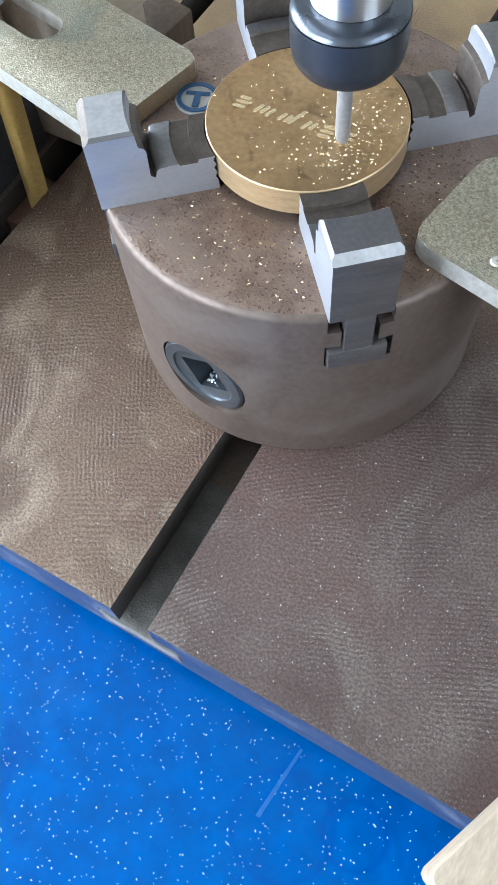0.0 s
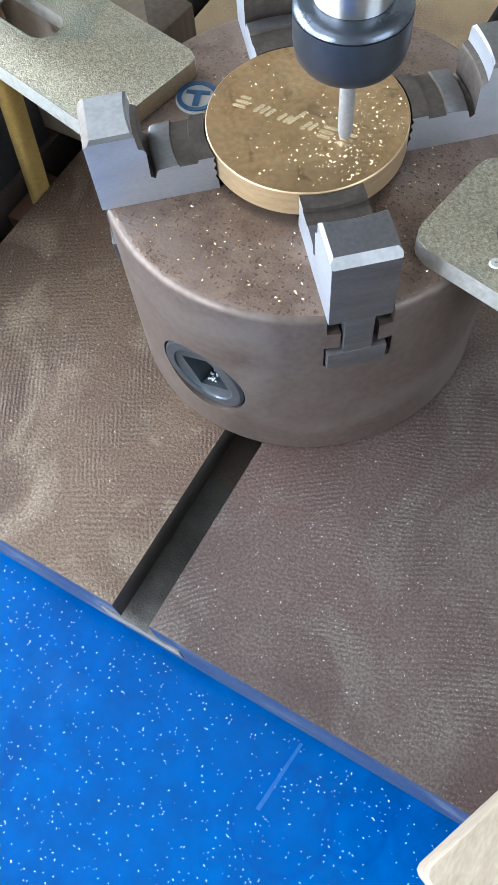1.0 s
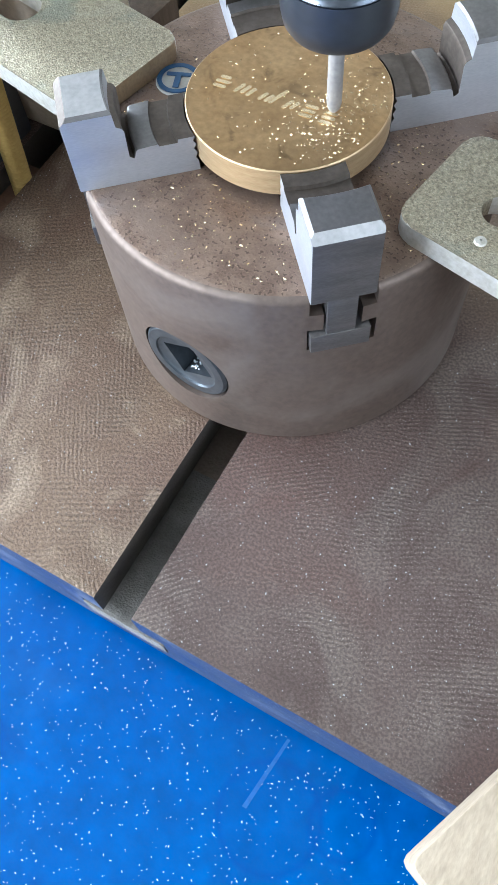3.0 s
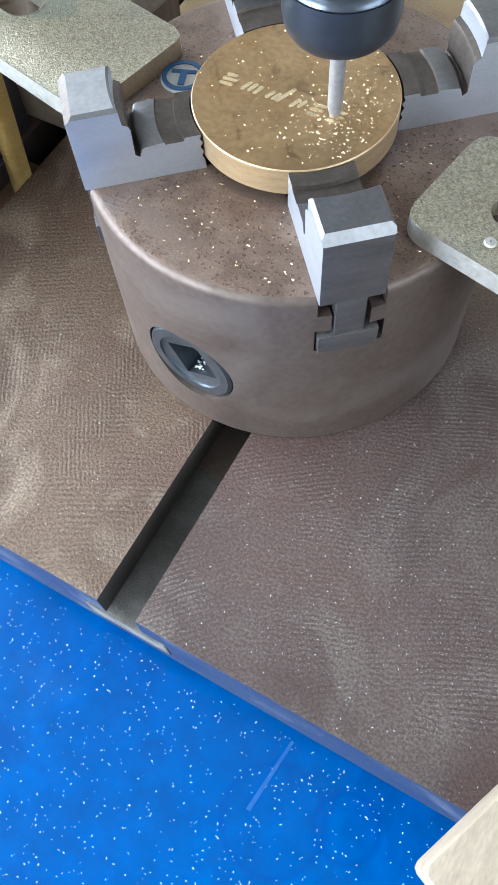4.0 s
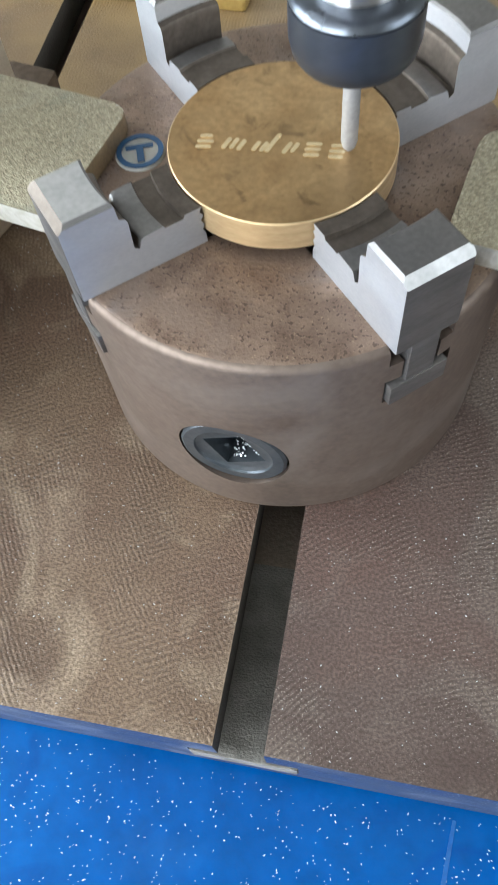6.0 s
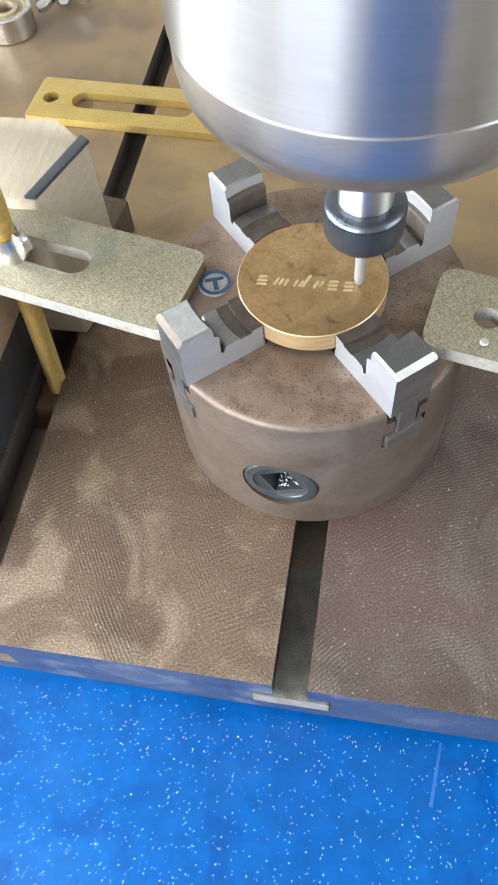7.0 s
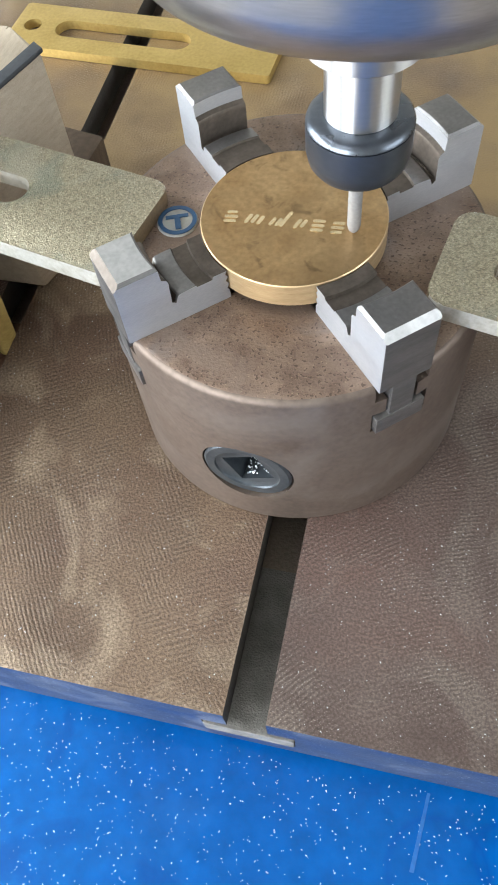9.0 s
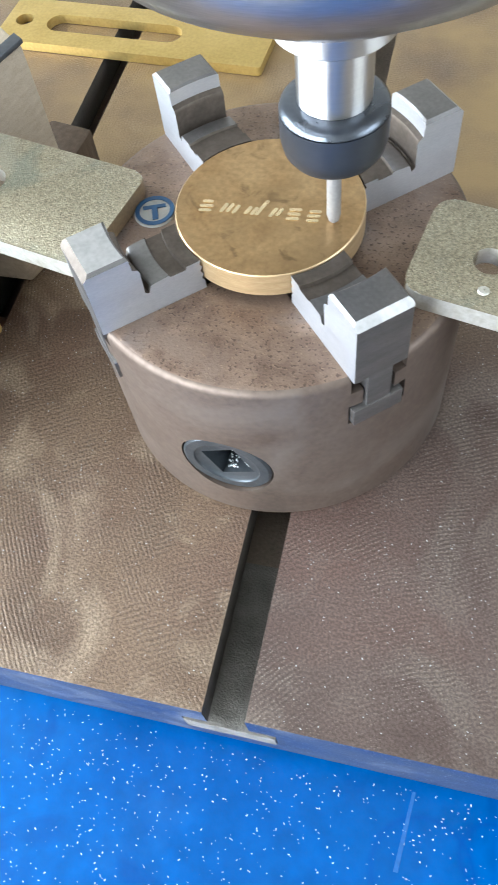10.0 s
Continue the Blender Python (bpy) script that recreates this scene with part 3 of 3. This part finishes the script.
def workpiece():
    ob = thing("brass_disc", pose(*GRIP, 0), "round brass disc with shiny engraving held in the jaws", "workpiece")
    body = lathe([(0, DISC_LOW), (DISC_R - 0.0003, DISC_LOW), (DISC_R, DISC_LOW + 0.0003), (DISC_R, DISC_TOP - 0.0002),
                  (DISC_R - 0.0002, DISC_TOP), (0, DISC_TOP)], 128)
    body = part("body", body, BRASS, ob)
    body.data.materials.append(LIT_BRASS_SIDE)
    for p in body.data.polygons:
        # the side gets a lighter brass in place of window light falling on it
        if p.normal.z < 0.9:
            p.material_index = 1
    # a row of short shiny strokes: place along the row, place across it, half length, turn
    strokes = [(-0.0120, 0.0010, 0.0011, 4), (-0.0120, -0.0002, 0.0014, 4), (-0.0121, -0.0014, 0.0013, 4),
               (-0.0085, -0.0003, 0.0014, 70), (-0.0073, -0.0002, 0.0013, 70), (-0.0061, -0.0004, 0.0013, 70),
               (-0.0037, -0.0004, 0.0012, 68), (-0.0025, -0.0004, 0.0012, 68), (-0.0012, 0.0006, 0.0023, 68),
               (0.0012, -0.0003, 0.0014, 68), (0.0024, -0.0001, 0.0012, 68),
               (0.0053, 0.0010, 0.0013, 4), (0.0052, -0.0002, 0.0013, 4), (0.0051, -0.0014, 0.0013, 4),
               (0.0091, 0.0010, 0.0012, 4), (0.0090, -0.0002, 0.0013, 4), (0.0089, -0.0014, 0.0012, 4)]
    for cx, cy, h, turn in strokes:
        bar = prism(slot_shape(-h, h, 0.00082, 5), -0.0002, 0.00008, 0)
        b = part("engraved_bar", bar, CUT, ob)
        b.matrix_basis = pose(cx, cy - 0.0021, DISC_TOP, 0, 0, turn)
    return ob


workpiece()

# ---- clamps ----
def bright_sides(ob):
    ob.data.materials.append(ZINC_EDGE)
    ob.data.materials.append(ZINC_END)
    for p in ob.data.polygons:
        if abs(p.normal.y) > 0.5:
            p.material_index = 1
        # inner end coloured brown, as unlit zinc that mirrors the chuck
        elif p.normal.x < -0.5 and p.center.x < 0.01:
            p.material_index = 2


def clamp_left():
    m = pose(-0.0308, -0.0058, CHUCK_H, 0, 0, 167.3)
    ob = thing("clamp_bar", m, "dull zinc-plated steel clamp bar with a long slot", "clamp", "clamps")
    plate = prism(rounded([(0, -0.0137), (0, 0.0137), (0.078, 0.0137), (0.078, -0.0137)], [0.003, 0.002, 0.002, 0.002]), 0.0002, 0.0042, 0.0006)
    bright_sides(part("plate", cut(plate, [prism(slot_shape(0.0277, 0.063, 0.0085), -0.01, 0.02)]), ZINC, ob))
    rim = cut(prism(slot_shape(0.0274, 0.0633, 0.0091), 0.0040, 0.0043), [prism(slot_shape(0.0278, 0.0629, 0.0083), -0.01, 0.02)])
    part("slot_rim", rim, ZINC, ob, "worn rim of the slot")
    return ob


def clamp_right():
    m = pose(0.0294, -0.0030, CHUCK_H, 0, 1.5, -11)
    ob = thing("clamp_bar", m, "dull zinc-plated steel clamp bar with a round hole", "clamp", "clamps")
    plate = prism(rounded([(0, -0.0125), (0.078, -0.0125), (0.078, 0.0125), (0, 0.0125)], [0.004, 0.002, 0.002, 0.004]), 0.0002, 0.0042, 0.0003)
    hole = lathe([(0, -0.01), (0.0032, -0.01), (0.0032, 0.02), (0, 0.02)], 32)
    bright_sides(part("plate", cut(plate, [moved(hole, pose(0.0135, -0.0006, 0))]), ZINC, ob))
    part("punch_mark", moved(lathe([(0.0002, 0), (0.0011, 0), (0.0009, 0.0003), (0.0002, 0.0004)], 20), pose(0.0142, -0.0078, 0.0042)), ZINC_EDGE, ob)
    return ob


clamp_left()
clamp_right()


def threaded_rod():
    ob = thing("threaded_rod", look((-0.0830, -0.0003, -0.0052), (-0.0790, 0.0030, 0.070)) @ pose(0, 0, 0, 180), "yellow zinc threaded rod standing in the table slot", "rod")
    prof, z = [(0, 0)], 0.0
    while z < 0.0800:
        prof += [(0.0022, z), (0.003, z + 0.00042), (0.003, z + 0.00050), (0.0022, z + 0.00092)]
        z += 0.0010
    prof += [(0.0022, z), (0, z)]
    part("rod", lathe(prof, 20), YELLOW, ob)
    return ob


threaded_rod()


def slot_nut():
    ob = thing("slot_nut", pose(SLOT_X - 0.0895, -0.0003, -0.0184), "rusty brown steel nut block sitting in the table slot", "slot nut")
    part("foot", box(-0.0098, 0.0098, -0.009, 0.009, 0, 0.0085, 0.0004), RUST, ob)
    part("neck", box(-0.0042, 0.0042, -0.009, 0.009, 0.0086, 0.0131, 0.0004), RUST, ob)


slot_nut()


def wing_nut(at, label):
    ob = thing("wing_nut", at, label, "wing nut", "wing nuts")
    part("hub", cut(lathe([(0, 0), (0.0050, 0), (0.0048, 0.003), (0.0040, 0.007), (0, 0.007)], 32), [lathe([(0, -0.01), (0.0031, -0.01), (0.0031, 0.02), (0, 0.02)], 24)]), BEARING_STEEL, ob)
    for s in (1, -1):
        pts = rounded([(0.0032, 0.0005), (0.0075, 0.003), (0.0125, 0.0095), (0.0120, 0.0135), (0.0085, 0.0130), (0.0035, 0.0065)], 0.0012)
        wing = moved(prism(pts, -0.0011, 0.0011, 0.0005), pose(0, 0, 0, 90) if s > 0 else pose(0, 0, 0, 90, 0, 180))
        part("wing", wing, BEARING_STEEL, ob)
    return ob


wing_nut(pose(-0.0793, 0.0029, CHUCK_H + 0.0042, 0, 0, -38), "bright zinc wing nut tightened on the clamp bar")
wing_nut(pose(-0.1405, 0.2075, 0.0050, 90, 0, 25), "bright zinc wing nut lying loose on the table")


# ---- packing blocks ----
def wood_block(name, points, z0, z1, mat, label, bevel=0.0012):
    ob = thing(name, pose(0, 0, 0), label, "block")
    part("block", prism(rounded(points, 0.0012, 2), z0, z1, bevel), mat, ob)
    return ob


tall = wood_block("wood_block", [(-0.0772, 0.0185), (-0.0687, 0.0422), (-0.0807, 0.0514), (-0.125, 0.0530), (-0.128, 0.0185)], 0.0002, 0.0576, PALE_WOOD,
                  "rough pale wooden block standing behind the clamp bar")
_strip = prism([(-0.0768, 0.0187), (-0.0683, 0.0424), (-0.0712, 0.0446), (-0.0800, 0.0187)], 0.0577, 0.0590, 0.0003)
part("edging", _strip, DARK_METAL, tall, "dark grey metal edging")
# offcut's brown is darkened to stand in for the tall block's shadow
wood_block("wood_offcut", [(-0.0880, 0.0545), (-0.0745, 0.0510), (-0.0725, 0.0680), (-0.0870, 0.0710)], 0.0002, 0.0130, SHADED_WOOD,
           "small wooden offcut coloured dark for the shade beside the tall block", 0.0006)
wood_block("steel_packing", [(-0.0905, -0.06), (-0.0905, 0.0165), (-0.125, 0.0165), (-0.125, -0.06)], 0.0002, 0.021, DARK_METAL,
           "dark grey metal packing block beside the table slot", 0.0006)
wood_block("wood_packing", [(-0.0905, -0.022), (-0.0905, 0.0165), (-0.125, 0.0165), (-0.125, -0.022)], 0.0212, 0.0500, WOOD,
           "raw wooden packing under the clamp bar")
plank = wood_block("wood_plank", [(0.0702, -0.0995), (0.2180, -0.1606), (0.2276, -0.1375), (0.0798, -0.0764)], 0.0300, 0.0405, SAWN_WOOD,
                  "pale sawn wooden plank reaching over the blue base", 0.0008)
part("post", box(0.195, 0.222, -0.158, -0.140, -0.9498, 0.0299, 0.001), SAWN_WOOD, plank)
_scratch = prism([(0.0461, -0.0885), (0.0468, -0.0885), (0.0450, -0.1050), (0.0440, -0.1050)], BLUE_Z + 0.00003, BLUE_Z + 0.00008)
tagged(part("dust_streak", _scratch, SCUFF), "thin pale scratch line on the blue base", "dust", kind="stuff")


# ---- loose things at the back ----
def slotted_bracket():
    m = pose(-0.1308, 0.1345, 0.0002, 0, 0, -4)
    ob = thing("slotted_bracket", m, "yellow zinc slotted flat bracket lying on the table", "bracket")
    plate = prism(rounded([(0, -0.0125), (0.1, -0.0125), (0.1, 0.0125), (0, 0.0125)], 0.001), 0, 0.0032, 0.0004)
    hole = lathe([(0, -0.01), (0.0033, -0.01), (0.0033, 0.02), (0, 0.02)], 32)
    part("plate", cut(plate, [moved(hole, pose(0.0072, 0, 0)), moved(prism(slot_shape(0.0165, 0.068, 0.0095), -0.01, 0.02), pose(0, 0, 0))]), YELLOW, ob)
    return ob


slotted_bracket()


def ball_bearing():
    ob = thing("ball_bearing", pose(-0.1580, 0.1830, 0.0002), "steel ball bearing with dusty seals lying flat", "bearing")
    part("outer_ring", lathe([(0.0096, 0), (0.0112, 0), (0.0116, 0.0004), (0.0116, 0.0101), (0.0112, 0.0105), (0.0096, 0.0105)], 64), BEARING_STEEL, ob)
    part("seal", lathe([(0.0062, 0.0005), (0.0095, 0.0005), (0.0095, 0.0099), (0.0080, 0.0097), (0.0078, 0.0093), (0.0062, 0.0093)], 64), DIRTY_SEAL, ob)
    part("inner_ring", lathe([(0.0042, 0), (0.0061, 0), (0.0061, 0.0103), (0.0058, 0.0105), (0.0042, 0.0105)], 48), DIRTY_SEAL, ob)


ball_bearing()

# ---- spindle ----
def spindle():
    ob = thing("spindle", pose(0.0085, -0.0034, DISC_TOP - 0.0006), "polished steel spindle with a dark collet nut and a fine cutter", "spindle")
    body = lathe([(0, 0.0708), (0.0357, 0.0708), (0.0359, 0.07085), (0.0360, 0.0710), (0.0360, 0.2600), (0, 0.2600)], 128)
    collar = lathe([(0, 0.0495), (0.0198, 0.0495), (0.0206, 0.0498), (0.0328, 0.0582), (0.0348, 0.0608), (0.0356, 0.0640), (0.0357, 0.0702), (0.0353, 0.0707), (0, 0.0707)], 128)
    part("collar", collar, COLLAR, ob, "duller turned steel collar")
    part("housing", body, CHROME, ob, "polished steel spindle housing")
    part("nose", lathe([(0, 0.0395), (0.0092, 0.0395), (0.0096, 0.0399), (0.0096, 0.0494), (0, 0.0494)], 64), CHROME, ob)
    part("shaft", lathe([(0, 0.0274), (0.0060, 0.0274), (0.0061, 0.0394), (0, 0.0394)], 48), CHROME, ob)
    nut = lathe([(0.0040, 0.0170), (0.0066, 0.0170), (0.0078, 0.0174), (0.0086, 0.0186), (0.0090, 0.0206), (0.0090, 0.0255), (0.0040, 0.0255)], 96)
    shoulder = lathe([(0.0040, 0.0256), (0.0089, 0.0256), (0.0090, 0.0258), (0.0088, 0.0264), (0.0080, 0.0270), (0.0070, 0.0272), (0.0064, 0.0273), (0.0040, 0.0273)], 96)
    part("shoulder", shoulder, NUT_CHAMFER, ob)
    nut = part("collet_nut", nut, BLACK_STEEL, ob, "dark blued collet nut")
    part("collet", lathe([(0, 0.0166), (0.0036, 0.0166), (0.0039, 0.0176), (0.0039, 0.0272), (0, 0.0272)], 48), STEEL, ob)
    cutter = lathe([(0, 0), (0.0003, 0.0003), (0.0010, 0.0012), (0.0013, 0.0024), (0.0013, 0.0165), (0, 0.0165)], 32)
    cutter = part("cutter", cutter, CUTTER_GREY, ob, "slender carbide engraving cutter")
    return ob, nut, cutter


SPINDLE, NUT, CUTTER = spindle()

# ---- chips ----
def chips(name, spots, size, seed, mat, label, at=None):
    """Small flat curled flakes as one mesh; spots gives (x, y, z)."""
    rng = random.Random(seed)
    verts, faces = [], []
    for x, y, z in spots:
        s, a = size * rng.uniform(0.5, 1.5), rng.uniform(0, 6.28)
        l, w, h = s * rng.uniform(0.7, 1.5), s * rng.uniform(0.4, 0.8), s * rng.uniform(0.15, 0.5)
        c, d, n = math.cos(a), math.sin(a), len(verts)
        for u, v, q in ((-l, -w, 0), (l, -w * 0.6, h * 0.3), (l * 0.8, w, 0), (-l, w * 0.7, h * 0.4), (0, 0, h)):
            verts.append((x + (u * c - v * d) / 2, y + (u * d + v * c) / 2, z + q))
        faces += [(n, n + 1, n + 4), (n + 1, n + 2, n + 4), (n + 2, n + 3, n + 4), (n + 3, n, n + 4), (n + 3, n + 2, n + 1, n)]
    me = bpy.data.meshes.new(name)
    me.from_pydata(verts, [], faces)
    me.materials.append(mat)
    ob = new(name, me)
    return tagged(ob, label, "metal chips", kind="stuff")


def scatter(n, seed, x0, x1, y0, y1, z, keep=lambda x, y: True):
    rng, out = random.Random(seed), []
    while len(out) < n:
        x, y = rng.uniform(x0, x1), rng.uniform(y0, y1)
        if keep(x, y):
            out.append((x, y, z))
    return out


_r = random.Random(8)
_spots = scatter(90, 1, -0.018, 0.018, -0.018, 0.018, DISC_TOP, lambda x, y: math.hypot(x, y) < 0.0178)
while len(_spots) < 470:
    _x, _y = _r.gauss(0.0108, 0.0055), _r.gauss(-0.002, 0.0075)
    if math.hypot(_x, _y) < 0.0180:
        _spots.append((_x, _y, DISC_TOP))
_spots += scatter(280, 2, -0.04, 0.04, -0.04, 0.01, CHUCK_H, lambda x, y: 0.0195 < math.hypot(x, y) < 0.037 and abs((math.degrees(math.atan2(y, x)) - 45 - JAW_TURN + 45) % 90 - 45) > 14)
LOOSE = chips("brass_chips", _spots, 0.00033, 5, CUT, "fine bright brass chips lying on the disc and chuck")
chips("base_chips", scatter(4300, 3, -0.16, 0.16, -0.16, -0.088, BLUE_Z), 0.00025, 6, CHIP, "fine brass chips scattered on the blue base")
chips("table_chips", scatter(1700, 7, -0.12, 0.12, -0.085, 0.03, 0.0, lambda x, y: math.hypot(x, y) > 0.042 and abs((x - SLOT_X + 0.0447) % 0.0895 - 0.0447) > 0.0056),
      0.00020, 9, CHIP, "fine brass chips scattered on the iron table")


# ---- what moves ----
SPINDLE_PATH = [
    (0.0, 0.0089, -0.0043), (0.5, 0.0098, -0.0040), (1.0, 0.0088, -0.0030), (1.5, 0.0098, -0.0022), (2.0, 0.0106, -0.0016), (2.5, 0.0099, -0.0010), (4.0, 0.0088, -0.0030),
    (4.5, 0.0085, -0.0038), (5.0, 0.0089, -0.0036), (5.7, 0.0105, -0.0028), (7.0, 0.0117, -0.0020), (7.5, 0.0119, -0.0024), (9.0, 0.0124, -0.0036), (9.5, 0.0128, -0.0036),
    (10.0, 0.0132, -0.0040),
]


def motions():
    z = DISC_TOP - 0.0006
    walk(SPINDLE, [(t, pose(x, y, z)) for t, x, y in SPINDLE_PATH])
    for turning in (NUT, CUTTER):
        walk(turning, [(k / 10, pose(0, 0, 0, 0, 0, -70 * k)) for k in range(101)])
    # a breath of air sweeps the chips off over the back of the table
    walk(LOOSE, [(0.0, pose(0, 0, 0)), (4.2, pose(0, 0, 0)), (4.25, pose(0.04, 0.12, 0.03)), (4.35, pose(0.2, 0.6, -0.02)), (4.6, pose(0.4, 1.2, -0.9)), (10.0, pose(0.4, 1.2, -0.9))])


motions()
